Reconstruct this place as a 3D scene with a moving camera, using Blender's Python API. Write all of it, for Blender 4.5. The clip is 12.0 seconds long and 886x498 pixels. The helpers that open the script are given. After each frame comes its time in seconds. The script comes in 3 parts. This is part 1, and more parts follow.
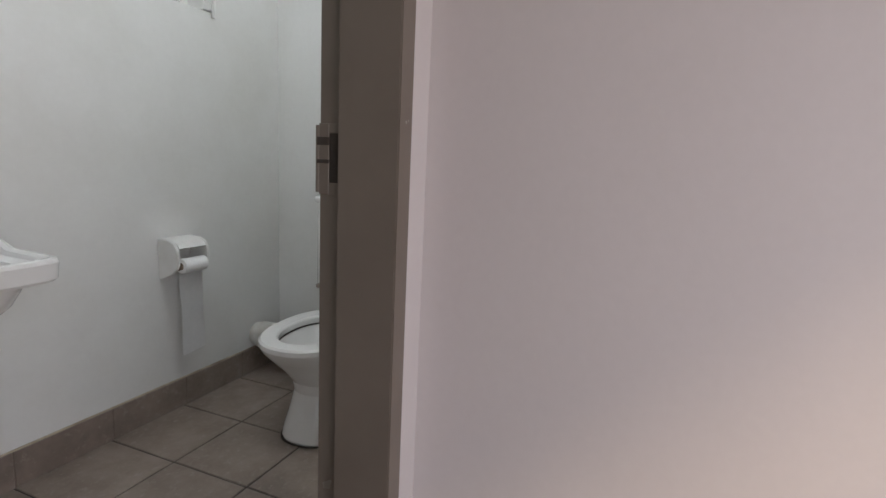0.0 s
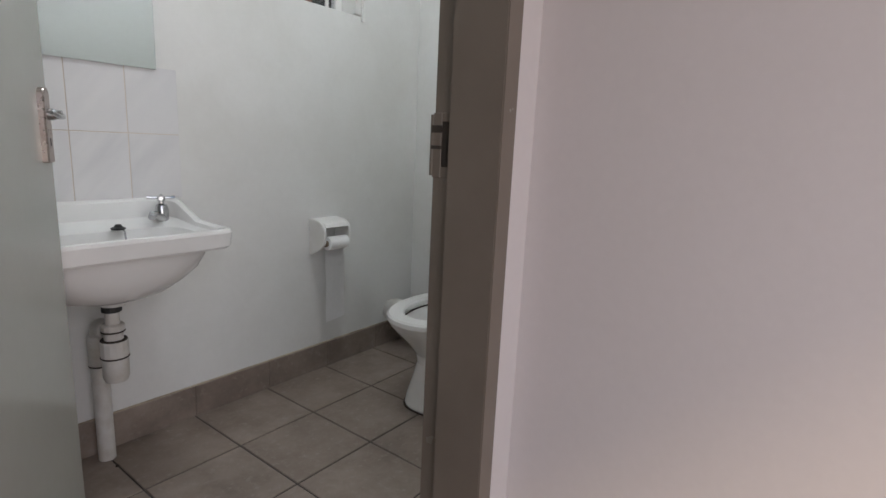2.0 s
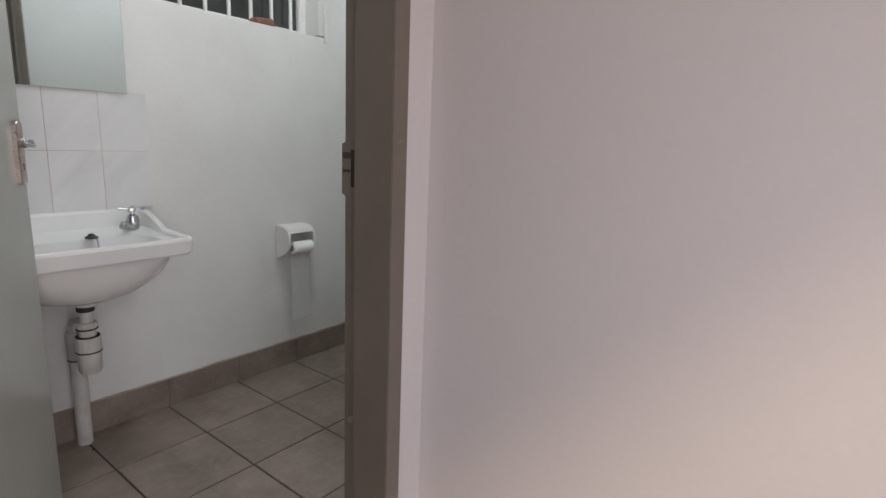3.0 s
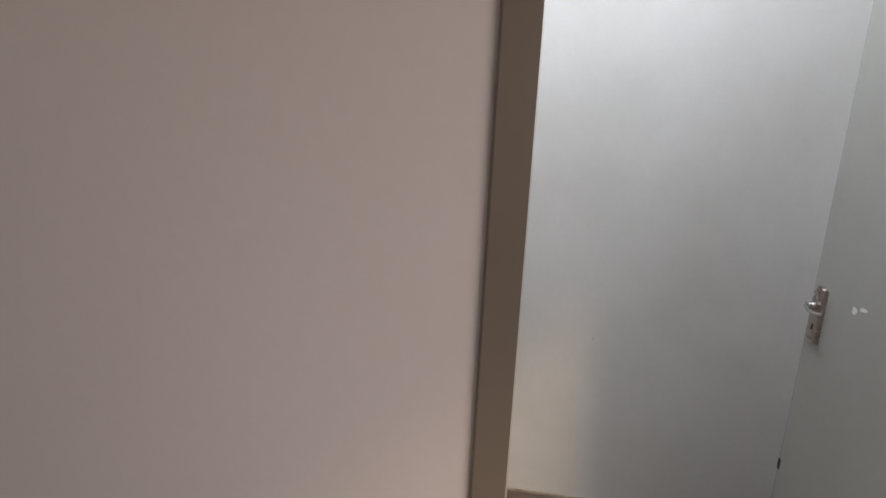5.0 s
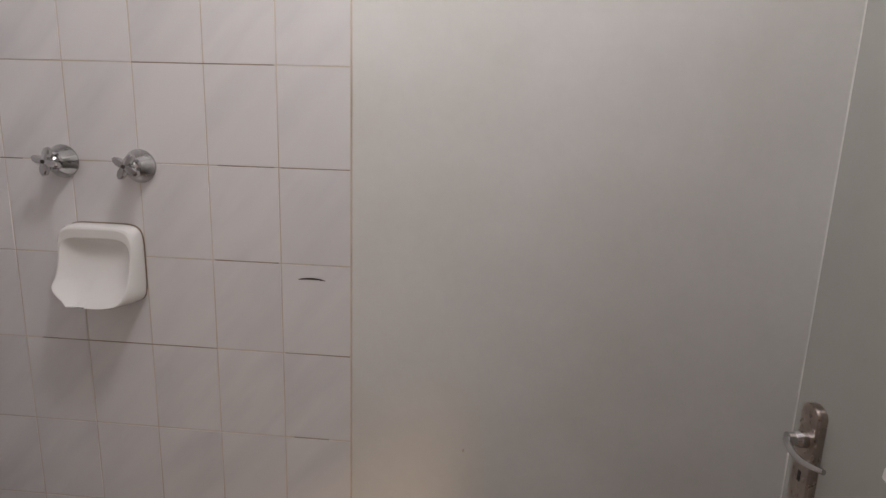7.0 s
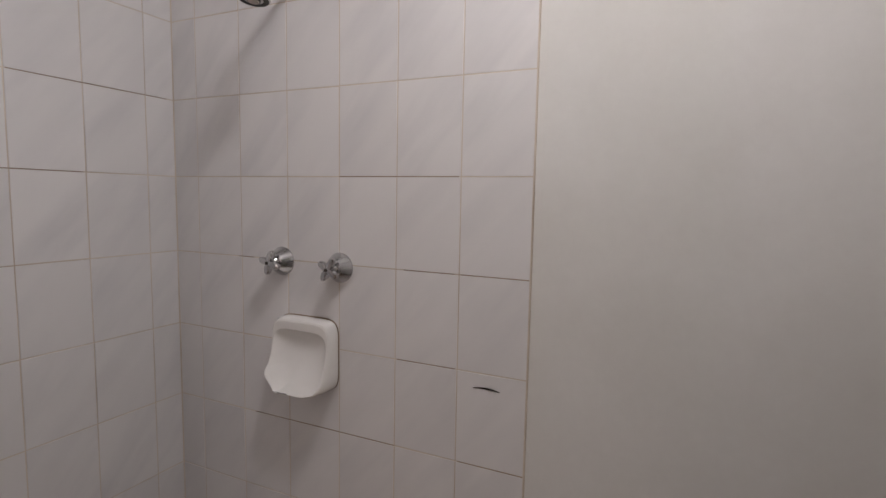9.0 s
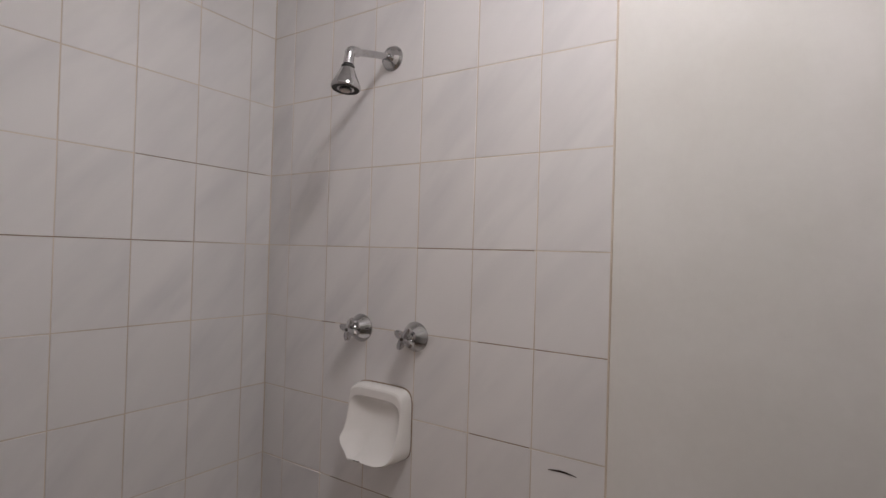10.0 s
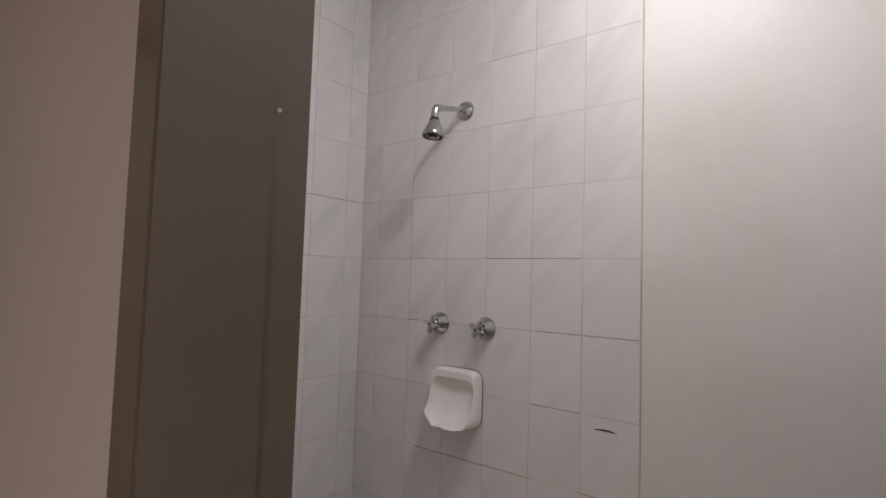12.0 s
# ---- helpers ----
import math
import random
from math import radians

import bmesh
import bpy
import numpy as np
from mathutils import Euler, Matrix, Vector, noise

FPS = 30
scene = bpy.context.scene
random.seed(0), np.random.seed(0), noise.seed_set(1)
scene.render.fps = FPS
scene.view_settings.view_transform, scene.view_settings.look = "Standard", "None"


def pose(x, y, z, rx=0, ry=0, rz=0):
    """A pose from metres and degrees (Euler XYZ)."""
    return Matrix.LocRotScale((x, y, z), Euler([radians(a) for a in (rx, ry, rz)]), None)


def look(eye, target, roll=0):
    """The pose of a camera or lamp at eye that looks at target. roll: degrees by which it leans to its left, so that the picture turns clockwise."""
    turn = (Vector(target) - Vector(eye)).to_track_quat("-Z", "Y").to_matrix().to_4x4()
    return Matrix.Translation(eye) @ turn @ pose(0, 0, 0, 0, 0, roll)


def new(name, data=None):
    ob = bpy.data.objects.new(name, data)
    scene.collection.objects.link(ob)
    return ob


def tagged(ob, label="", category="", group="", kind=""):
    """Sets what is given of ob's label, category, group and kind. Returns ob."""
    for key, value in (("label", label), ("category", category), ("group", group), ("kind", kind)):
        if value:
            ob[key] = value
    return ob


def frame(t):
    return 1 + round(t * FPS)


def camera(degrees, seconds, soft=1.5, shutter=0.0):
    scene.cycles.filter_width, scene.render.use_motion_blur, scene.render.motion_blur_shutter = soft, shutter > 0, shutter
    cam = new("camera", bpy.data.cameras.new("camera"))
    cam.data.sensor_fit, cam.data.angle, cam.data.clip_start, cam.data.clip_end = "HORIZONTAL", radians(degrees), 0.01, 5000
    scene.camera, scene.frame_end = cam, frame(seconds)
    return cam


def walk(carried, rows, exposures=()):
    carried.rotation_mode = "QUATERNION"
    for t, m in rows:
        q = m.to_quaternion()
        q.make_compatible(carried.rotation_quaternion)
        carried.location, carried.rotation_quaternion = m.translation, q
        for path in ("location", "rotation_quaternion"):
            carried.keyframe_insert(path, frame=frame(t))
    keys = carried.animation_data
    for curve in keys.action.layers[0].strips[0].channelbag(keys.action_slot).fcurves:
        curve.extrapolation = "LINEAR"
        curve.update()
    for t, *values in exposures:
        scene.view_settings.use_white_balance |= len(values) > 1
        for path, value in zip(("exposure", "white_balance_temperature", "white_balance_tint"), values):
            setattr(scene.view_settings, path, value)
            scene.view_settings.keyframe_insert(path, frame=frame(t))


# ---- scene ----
cam = camera(80.2, 12.0)
PATH = [
    (0, (-1.996, -0.312, 1.003), (-0.167, 0.424, 0.667), 2.7),
    (0.5, (-2.011, -0.304, 1.004), (-0.27, 0.613, 0.647), 2.8),
    (1, (-2.022, -0.304, 1.001), (-0.358, 0.741, 0.628), 2.8),
    (1.5, (-2.029, -0.326, 0.992), (-0.425, 0.806, 0.612), 2.7),
    (2, (-2.027, -0.405, 0.995), (-0.463, 0.78, 0.608), 2.6),
    (2.5, (-2.048, -0.532, 1.008), (-0.497, 0.669, 0.618), 2.5),
    (2.7, (-2.058, -0.589, 1.027), (-0.504, 0.609, 0.637), 2.4),
    (4.3, (-1.878, -0.863, 1.286), (-0.053, -0.141, 0.903), 3.4),
    (4.5, (-1.919, -0.798, 1.351), (-0.002, -0.357, 0.992), 2.9),
    (5, (-1.745, -0.877, 1.403), (0.186, -0.593, 0.968), 2.6),
    (5.3, (-1.643, -0.957, 1.364), (0.303, -0.727, 0.963), 3.1),
    (5.5, (-1.567, -1.026, 1.355), (0.383, -0.812, 0.968), 3.1),
    (6, (-1.346, -1.202, 1.317), (0.616, -0.972, 1.0), 2.7),
    (6.5, (-1.158, -1.194, 1.347), (0.804, -1.033, 0.991), 2.1),
    (6.7, (-1.108, -1.174, 1.367), (0.852, -1.04, 0.994), 2.0),
    (8.3, (-0.984, -1.179, 1.458), (0.902, -0.606, 1.116), 1.0),
    (8.5, (-0.984, -1.177, 1.471), (0.878, -0.513, 1.168), 1.0),
    (9, (-0.984, -1.174, 1.497), (0.818, -0.329, 1.303), 1.1),
    (9.5, (-0.987, -1.178, 1.522), (0.744, -0.179, 1.439), 1.3),
    (10, (-0.993, -1.184, 1.528), (0.671, -0.075, 1.547), 1.7),
    (10.5, (-0.998, -1.213, 1.507), (0.617, -0.036, 1.577), 1.9),
    (11, (-1.033, -1.268, 1.481), (0.543, -0.042, 1.587), 2.1),
    (11.5, (-1.123, -1.322, 1.479), (0.423, -0.057, 1.577), 2.0),
    (12, (-1.311, -1.309, 1.473), (0.262, -0.08, 1.59), 1.8),
]
EXPOSURE = [
    (0, 0.2, 5800, 8), (2.7, 0.22, 5800, 8), (4.3, -0.08, 6250, 8), (5.0, -0.38, 6350, 8), (5.5, -0.45, 6450, 9), (6.5, -0.66, 7000, 13), (8.3, -1.02, 7200, 16), (10, -1.13, 7250, 16), (11.5, -1.23, 7300, 16), (12, -1.10, 7200, 15),
]
walk(cam, [(t, look(eye, target, roll)) for t, eye, target, roll in PATH], EXPOSURE)

# ---- light ----
world = bpy.data.worlds.new("world")
scene.world = world
world.use_nodes = True
wnt = world.node_tree
sky = wnt.nodes.new("ShaderNodeTexSky")
sky.sky_type, sky.sun_disc = "NISHITA", False
sky.sun_elevation, sky.sun_rotation = radians(37.5), radians(246.4)
wnt.links.new(sky.outputs[0], wnt.nodes["Background"].inputs[0])
wnt.nodes["Background"].inputs[1].default_value = 0.10


def area(name, m, sx, sy, power, colour):
    data = bpy.data.lights.new(name, "AREA")
    data.shape, data.size, data.size_y, data.energy, data.color = "RECTANGLE", sx, sy, power, colour
    ob = new(name, data)
    ob.matrix_world = m
    return ob


sun_data = bpy.data.lights.new("sun", "SUN")
sun_data.energy, sun_data.angle, sun_data.color = 0.92, radians(7.0), (1.0, 0.70, 0.42)
sun = new("sun", sun_data)
sun.matrix_world = look((0, 0, 5), (0.915, 0.40, 4.234))

# daylight standing in the openings, and an added lamp that brightens the toilet room
DAY = (0.80, 0.92, 1.0)
SKEW = 158.2                        # slant given to the lobby's unseen outer wall so its header edges the sunlight
OUTER = pose(-1.122, -1.80, 0, 0, 0, SKEW)
area("daylight_doorway", look((-2.10, -1.44, 1.05), (-2.24, 0.0, 1.02)), 1.3, 1.9, 13.6, (1.0, 0.815, 0.72))
bulb = bpy.data.lights.new("fill_toilet", "POINT")
bulb.energy, bulb.shadow_soft_size, bulb.color = 12.2, 0.07, (0.985, 0.985, 0.945)
new("fill_toilet", bulb).location = (-0.95, 0.66, 2.38)


# ---- materials ----
def material(name, rough=0.5, metal=0.0):
    mat = bpy.data.materials.new(name)
    mat.use_nodes = True
    nt = mat.node_tree
    p = nt.nodes["Principled BSDF"]
    p.inputs["Roughness"].default_value, p.inputs["Metallic"].default_value = rough, metal
    return mat, nt, p


def node(nt, kind, **values):
    n = nt.nodes.new(kind)
    for key, value in values.items():
        n.inputs[key.replace("_", " ")].default_value = value
    return n


def coords(nt, which="Object"):
    return nt.nodes.new("ShaderNodeTexCoord").outputs[which]


def world_pos(nt):
    return nt.nodes.new("ShaderNodeNewGeometry").outputs["Position"]


def mix(nt, fac, a, b):
    n = nt.nodes.new("ShaderNodeMix")
    n.data_type = "RGBA"
    for socket, value in ((n.inputs["Factor"], fac), (n.inputs["A"], a), (n.inputs["B"], b)):
        if hasattr(value, "is_linked"):
            nt.links.new(value, socket)
        elif isinstance(value, (int, float)):
            socket.default_value = value
        else:
            socket.default_value = (*value, 1)
    return n.outputs["Result"]


def ramp(nt, fac, lo, hi):
    n = node(nt, "ShaderNodeMapRange", From_Min=lo, From_Max=hi)
    nt.links.new(fac, n.inputs["Value"])
    return n.outputs["Result"]


def grain(nt, vec, scale, detail=4.0, rough=0.55):
    n = node(nt, "ShaderNodeTexNoise", Scale=scale, Detail=detail, Roughness=rough)
    nt.links.new(vec, n.inputs["Vector"])
    return n.outputs["Fac"]


def bump(nt, p, height, strength, distance):
    n = node(nt, "ShaderNodeBump", Strength=strength, Distance=distance)
    nt.links.new(height, n.inputs["Height"])
    nt.links.new(n.outputs["Normal"], p.inputs["Normal"])


def painted(name, colour, stain, rough=0.55, grit=90.0, relief=0.0012, blot=2.3):
    """Painted plaster, steel or board: uneven coat, faint stains, brushed relief."""
    mat, nt, p = material(name, rough)
    at = world_pos(nt)
    blots = ramp(nt, grain(nt, at, blot, 5), 0.42, 0.72)
    fine = grain(nt, at, grit, 3)
    c = mix(nt, blots, colour, stain)
    c2 = mix(nt, ramp(nt, fine, 0.3, 0.7), c, mix(nt, 0.03, c, (0.2, 0.18, 0.16)))
    nt.links.new(c2, p.inputs["Base Color"])
    r = node(nt, "ShaderNodeMapRange", To_Min=rough - 0.08, To_Max=rough + 0.12)
    nt.links.new(grain(nt, at, 6.0, 4), r.inputs["Value"])
    nt.links.new(r.outputs["Result"], p.inputs["Roughness"])
    bump(nt, p, fine, 0.35, relief)
    return mat


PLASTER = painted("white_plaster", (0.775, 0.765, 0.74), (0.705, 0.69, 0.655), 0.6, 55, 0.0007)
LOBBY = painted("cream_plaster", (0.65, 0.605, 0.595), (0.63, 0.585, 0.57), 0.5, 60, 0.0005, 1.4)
CEILING = painted("ceiling_paint", (0.8, 0.8, 0.79), (0.76, 0.76, 0.75), 0.7)
FRAME = painted("brown_enamel", (0.180, 0.150, 0.122), (0.158, 0.131, 0.106), 0.22, 140, 0.0002, 5)
DOOR = painted("grey_door_enamel", (0.40, 0.40, 0.365), (0.37, 0.37, 0.34), 0.17, 50, 0.00005, 3)
GROUT = painted("tan_grout", (0.70, 0.62, 0.53), (0.46, 0.37, 0.29), 0.85, 200, 0.0006, 3.2)
GRIME = painted("brown_joint_grime", (0.25, 0.18, 0.135), (0.45, 0.36, 0.28), 0.9, 120, 0.0006, 14)
FLOOR_GROUT = painted("dark_grout", (0.07, 0.06, 0.05), (0.04, 0.034, 0.03), 0.9, 200, 0.001, 9)
TAUPE_GROUT = painted("taupe_grout", (0.21, 0.165, 0.130), (0.115, 0.09, 0.070), 0.9, 200, 0.001, 9)
BEAD = painted("yellowed_bead", (0.50, 0.43, 0.32), (0.24, 0.19, 0.14), 0.9, 120, 0.001, 11)
DIRT_AND_HOLES = painted("dark_grime_and_holes", (0.05, 0.04, 0.032), (0.03, 0.025, 0.02), 0.9, 200, 0.001, 9)
RUST = painted("rusty_scratch", (0.085, 0.036, 0.026), (0.03, 0.018, 0.015), 0.9, 300, 0.001, 60)
CHIP = painted("bare_white_filler", (0.74, 0.74, 0.73), (0.55, 0.55, 0.53), 0.8, 150, 0.001, 30)


def wall_tile_material():
    mat, nt, p = material("marbled_wall_tile", 0.16)
    local = coords(nt)
    info = nt.nodes.new("ShaderNodeObjectInfo")
    shift = nt.nodes.new("ShaderNodeVectorMath")
    shift.operation = "MULTIPLY_ADD"
    nt.links.new(info.outputs["Random"], shift.inputs[0])
    shift.inputs[1].default_value = (3.1, 2.3, 0.02)
    nt.links.new(local, shift.inputs[2])
    turn = node(nt, "ShaderNodeMapping")
    turn.inputs["Rotation"].default_value = (0, 0, radians(-50))
    nt.links.new(shift.outputs[0], turn.inputs["Vector"])
    long = node(nt, "ShaderNodeMapping")
    long.inputs["Scale"].default_value = (2.8, 12.0, 1.0)
    nt.links.new(turn.outputs[0], long.inputs["Vector"])
    streak = ramp(nt, grain(nt, long.outputs[0], 1.0, 3, 0.5), 0.42, 0.72)
    soft = ramp(nt, grain(nt, long.outputs[0], 0.4, 2, 0.5), 0.35, 0.65)
    fade = nt.nodes.new("ShaderNodeMath")
    fade.operation = "MULTIPLY"
    nt.links.new(streak, fade.inputs[0])
    nt.links.new(soft, fade.inputs[1])
    tone = mix(nt, info.outputs["Random"], (0.80, 0.785, 0.78), (0.775, 0.76, 0.755))
    c = mix(nt, fade.outputs[0], tone, (0.67, 0.66, 0.668))
    nt.links.new(c, p.inputs["Base Color"])
    film = ramp(nt, grain(nt, world_pos(nt), 5.0, 5), 0.35, 0.75)
    r = node(nt, "ShaderNodeMapRange", To_Min=0.02, To_Max=0.055)
    nt.links.new(film, r.inputs["Value"])
    nt.links.new(r.outputs["Result"], p.inputs["Roughness"])
    bump(nt, p, grain(nt, world_pos(nt), 9.0, 2), 0.05, 0.003)
    return mat


def floor_tile_material():
    mat, nt, p = material("taupe_floor_tile", 0.45)
    at = world_pos(nt)
    info = nt.nodes.new("ShaderNodeObjectInfo")
    a = mix(nt, info.outputs["Random"], (0.272, 0.216, 0.176), (0.340, 0.275, 0.228))
    b = mix(nt, ramp(nt, grain(nt, at, 5.0, 6, 0.65), 0.35, 0.75), a, (0.155, 0.119, 0.095))
    c = mix(nt, ramp(nt, grain(nt, at, 42.0, 4, 0.7), 0.55, 0.8), b, (0.33, 0.29, 0.25))
    nt.links.new(c, p.inputs["Base Color"])
    r = node(nt, "ShaderNodeMapRange", To_Min=0.36, To_Max=0.62)
    nt.links.new(grain(nt, at, 11.0, 5), r.inputs["Value"])
    nt.links.new(r.outputs["Result"], p.inputs["Roughness"])
    bump(nt, p, grain(nt, at, 60.0, 4), 0.2, 0.0015)
    return mat


def simple(name, colour, second, rough, metal=0.0, scale=12.0, relief=0.0):
    mat, nt, p = material(name, rough, metal)
    at = world_pos(nt)
    n = grain(nt, at, scale, 5, 0.6)
    nt.links.new(mix(nt, ramp(nt, n, 0.4, 0.75), colour, second), p.inputs["Base Color"])
    r = node(nt, "ShaderNodeMapRange", To_Min=rough * 0.7, To_Max=rough * 1.4)
    nt.links.new(grain(nt, at, scale * 3, 4), r.inputs["Value"])
    nt.links.new(r.outputs["Result"], p.inputs["Roughness"])
    if relief:
        bump(nt, p, grain(nt, at, scale * 8, 3), 0.3, relief)
    return mat


WALL_TILE = wall_tile_material()
FLOOR_TILE = floor_tile_material()
CERAMIC = simple("white_glazed_ceramic", (0.85, 0.837, 0.812), (0.81, 0.795, 0.765), 0.055, 0, 5)
CHROME = simple("worn_chrome", (0.54, 0.54, 0.55), (0.44, 0.44, 0.44), 0.12, 1.0, 30)
STEEL = simple("brushed_steel_plate", (0.44, 0.38, 0.34), (0.32, 0.26, 0.23), 0.28, 1.0, 40)
PLASTIC = simple("white_plastic", (0.82, 0.81, 0.78), (0.76, 0.74, 0.70), 0.32, 0, 9)
PIPE = simple("off_white_pvc_pipe", (0.66, 0.64, 0.60), (0.52, 0.48, 0.42), 0.42, 0, 14)
RUBBER = simple("black_rubber", (0.02, 0.02, 0.02), (0.035, 0.033, 0.03), 0.6, 0, 30)
PAPER = simple("toilet_paper", (0.88, 0.87, 0.86), (0.84, 0.83, 0.82), 0.9, 0, 60, 0.0006)
CARD = simple("roll_core_card", (0.22, 0.17, 0.12), (0.16, 0.12, 0.09), 0.9, 0, 40)
MIRROR, _nt, _p = material("silvered_mirror", 0.03, 1.0)
_p.inputs["Base Color"].default_value = (0.90, 0.94, 0.93, 1)
GLASS, _nt, _p = material("window_glass", 0.04)
_p.inputs["Transmission Weight"].default_value = 1.0
LIT, _nt, _p = material("lamp_diffuser", 0.5)
_p.inputs["Emission Color"].default_value = (1.0, 0.98, 0.95, 1)
_p.inputs["Emission Strength"].default_value = 6.0
LIT_BRIGHT, _nt, _p = material("bright_lamp_dome", 0.5)
_p.inputs["Emission Color"].default_value = (0.88, 0.918, 1.0, 1)
_p.inputs["Emission Strength"].default_value = 205.0
BRICK = painted("red_brick", (0.24, 0.12, 0.085), (0.15, 0.08, 0.06), 0.9, 60, 0.002, 30)
OUTSIDE = painted("dark_view_outside", (0.055, 0.058, 0.048), (0.03, 0.032, 0.027), 0.9, 20, 0.003, 6)
PAVING = painted("warm_paving", (0.42, 0.30, 0.21), (0.34, 0.24, 0.17), 0.85, 40, 0.002, 4)


# ---- mesh helpers ----
def mesh_of(name, bm, mat, smooth=False):
    me = bpy.data.meshes.new(name)
    bmesh.ops.recalc_face_normals(bm, faces=bm.faces)
    bm.to_mesh(me)
    bm.free()
    me.materials.append(mat)
    if smooth:
        for f in me.polygons:
            f.use_smooth = True
        me.set_sharp_from_angle(angle=radians(22.2))
    return me


def part(name, bm, mat, parent=None, label="", smooth=True):
    ob = new(name, mesh_of(name, bm, mat, smooth))
    if parent:
        ob.parent = parent
    if label:
        tagged(ob, label)
    return ob


def empty(name, m, label, category, group="", kind=""):
    ob = new(name)
    ob.empty_display_size = 0.05
    ob.matrix_world = m
    return tagged(ob, label, category, group, kind)


def box(x0, x1, y0, y1, z0, z1, bevel=0.0, bm=None, segments=2):
    bm = bm or bmesh.new()
    made = bmesh.ops.create_cube(bm, size=1)["verts"]
    for v in made:
        v.co = Vector(((x0 + x1) / 2 + v.co.x * (x1 - x0), (y0 + y1) / 2 + v.co.y * (y1 - y0), (z0 + z1) / 2 + v.co.z * (z1 - z0)))
    if bevel:
        edges = list({e for v in made for e in v.link_edges})
        bmesh.ops.bevel(bm, geom=edges, offset=bevel, segments=segments, affect="EDGES", profile=0.5)
    return bm


def turned(profile, segs=32, bm=None, m=None, close=True):
    """A lathe about z of (radius, height) pairs."""
    bm = bm or bmesh.new()
    rings = []
    for r, h in profile:
        ring = []
        for k in range(segs):
            a = 2 * math.pi * k / segs
            co = Vector((r * math.cos(a), r * math.sin(a), h))
            ring.append(bm.verts.new(m @ co if m else co))
        rings.append(ring)
    skin(bm, rings, close)
    return bm


def skin(bm, rings, caps=True):
    for a, b in zip(rings, rings[1:]):
        n = len(a)
        for k in range(n):
            bm.faces.new((a[k], a[(k + 1) % n], b[(k + 1) % n], b[k]))
    if caps:
        bm.faces.new(rings[0][::-1])
        bm.faces.new(rings[-1])


def tube(points, radius, segs=20, bm=None, radii=None):
    """A round bar along points."""
    bm = bm or bmesh.new()
    pts = [Vector(p) for p in points]
    rings, side = [], None
    for n, p in enumerate(pts):
        ahead = (pts[min(n + 1, len(pts) - 1)] - pts[max(n - 1, 0)]).normalized()
        if side is None:
            side = ahead.orthogonal().normalized()
        side = (side - ahead * side.dot(ahead)).normalized()
        up = ahead.cross(side)
        r = radii[n] if radii else radius
        rings.append([bm.verts.new(p + r * (math.cos(2 * math.pi * k / segs) * side + math.sin(2 * math.pi * k / segs) * up)) for k in range(segs)])
    skin(bm, rings)
    return bm


def arc(centre, r, a0, a1, n, u, v):
    c, u, v = Vector(centre), Vector(u), Vector(v)
    return [c + r * (math.cos(radians(a0 + (a1 - a0) * k / n)) * u + math.sin(radians(a0 + (a1 - a0) * k / n)) * v) for k in range(n + 1)]


def prism(poly, z0, z1, bm=None, bevel=0.0):
    """A plan outline drawn up from z0 to z1."""
    bm = bm or bmesh.new()
    low = [bm.verts.new((x, y, z0)) for x, y in poly]
    top = [bm.verts.new((x, y, z1)) for x, y in poly]
    skin(bm, [low, top])
    if bevel:
        edges = [e for e in bm.edges if abs(e.verts[0].co.z - e.verts[1].co.z) > 1e-4]
        bmesh.ops.bevel(bm, geom=edges, offset=bevel, segments=2, affect="EDGES")
    return bm


def structure(name, bm, mat, label, category, smooth=False):
    return tagged(part(name, bm, mat, None, "", smooth), label, category, "", "structure")


# ---- plan ----
PX0, PX1 = -1.122, -0.995          # wall between lobby and shower room
AY0, AY1 = 0.080, 0.212            # wall between lobby and toilet room
NORTH, TAPX, SY = 1.338, 0.008, 0.093   # basin wall, plaster face of the tap wall, plaster behind the left tiling
WEST, SOUTH, TOP = -3.70, -1.83, 2.50
LOBBY_S = -1.80                     # open south side of the lobby
AO0, AO1 = -2.035, -1.255          # clear opening of the toilet door
BO0, BO1 = -1.625, -0.884          # clear opening of the shower door
HEAD = 2.03
T = 0.12

# ---- walls, floor and ceiling ----
bm = box(-2.20, TAPX + T, NORTH, NORTH + 0.15, -0.1, 1.50)
box(-2.20, -1.22, NORTH, NORTH + 0.15, 1.50, 2.15, 0, bm)
box(-0.365, TAPX + T, NORTH, NORTH + 0.15, 1.50, 2.15, 0, bm)
box(-2.20, TAPX + T, NORTH, NORTH + 0.15, 2.15, TOP, 0, bm)
wall_north = structure("wall_north", bm, PLASTER, "white painted plaster wall behind the basin", "wall")
wall_east = structure("wall_east", box(TAPX, TAPX + T, SOUTH, NORTH, -0.1, TOP), PLASTER, "white painted plaster wall, slightly stained", "wall")
AM = (AY0 + AY1) / 2
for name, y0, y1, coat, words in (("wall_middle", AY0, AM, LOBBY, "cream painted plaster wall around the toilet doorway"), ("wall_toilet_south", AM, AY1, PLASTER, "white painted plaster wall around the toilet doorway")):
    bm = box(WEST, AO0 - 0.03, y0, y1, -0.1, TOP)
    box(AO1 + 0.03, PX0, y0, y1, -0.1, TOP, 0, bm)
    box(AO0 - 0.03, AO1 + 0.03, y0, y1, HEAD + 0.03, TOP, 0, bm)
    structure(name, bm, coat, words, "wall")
wall_partition = structure("wall_partition", box(PX0, TAPX, SY, AY1, -0.1, TOP), PLASTER, "white plaster partition between toilet and shower", "wall")
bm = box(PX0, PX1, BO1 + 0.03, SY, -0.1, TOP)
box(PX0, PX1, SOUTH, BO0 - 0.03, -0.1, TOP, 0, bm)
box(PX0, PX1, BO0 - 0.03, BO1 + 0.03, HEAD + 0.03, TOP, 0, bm)
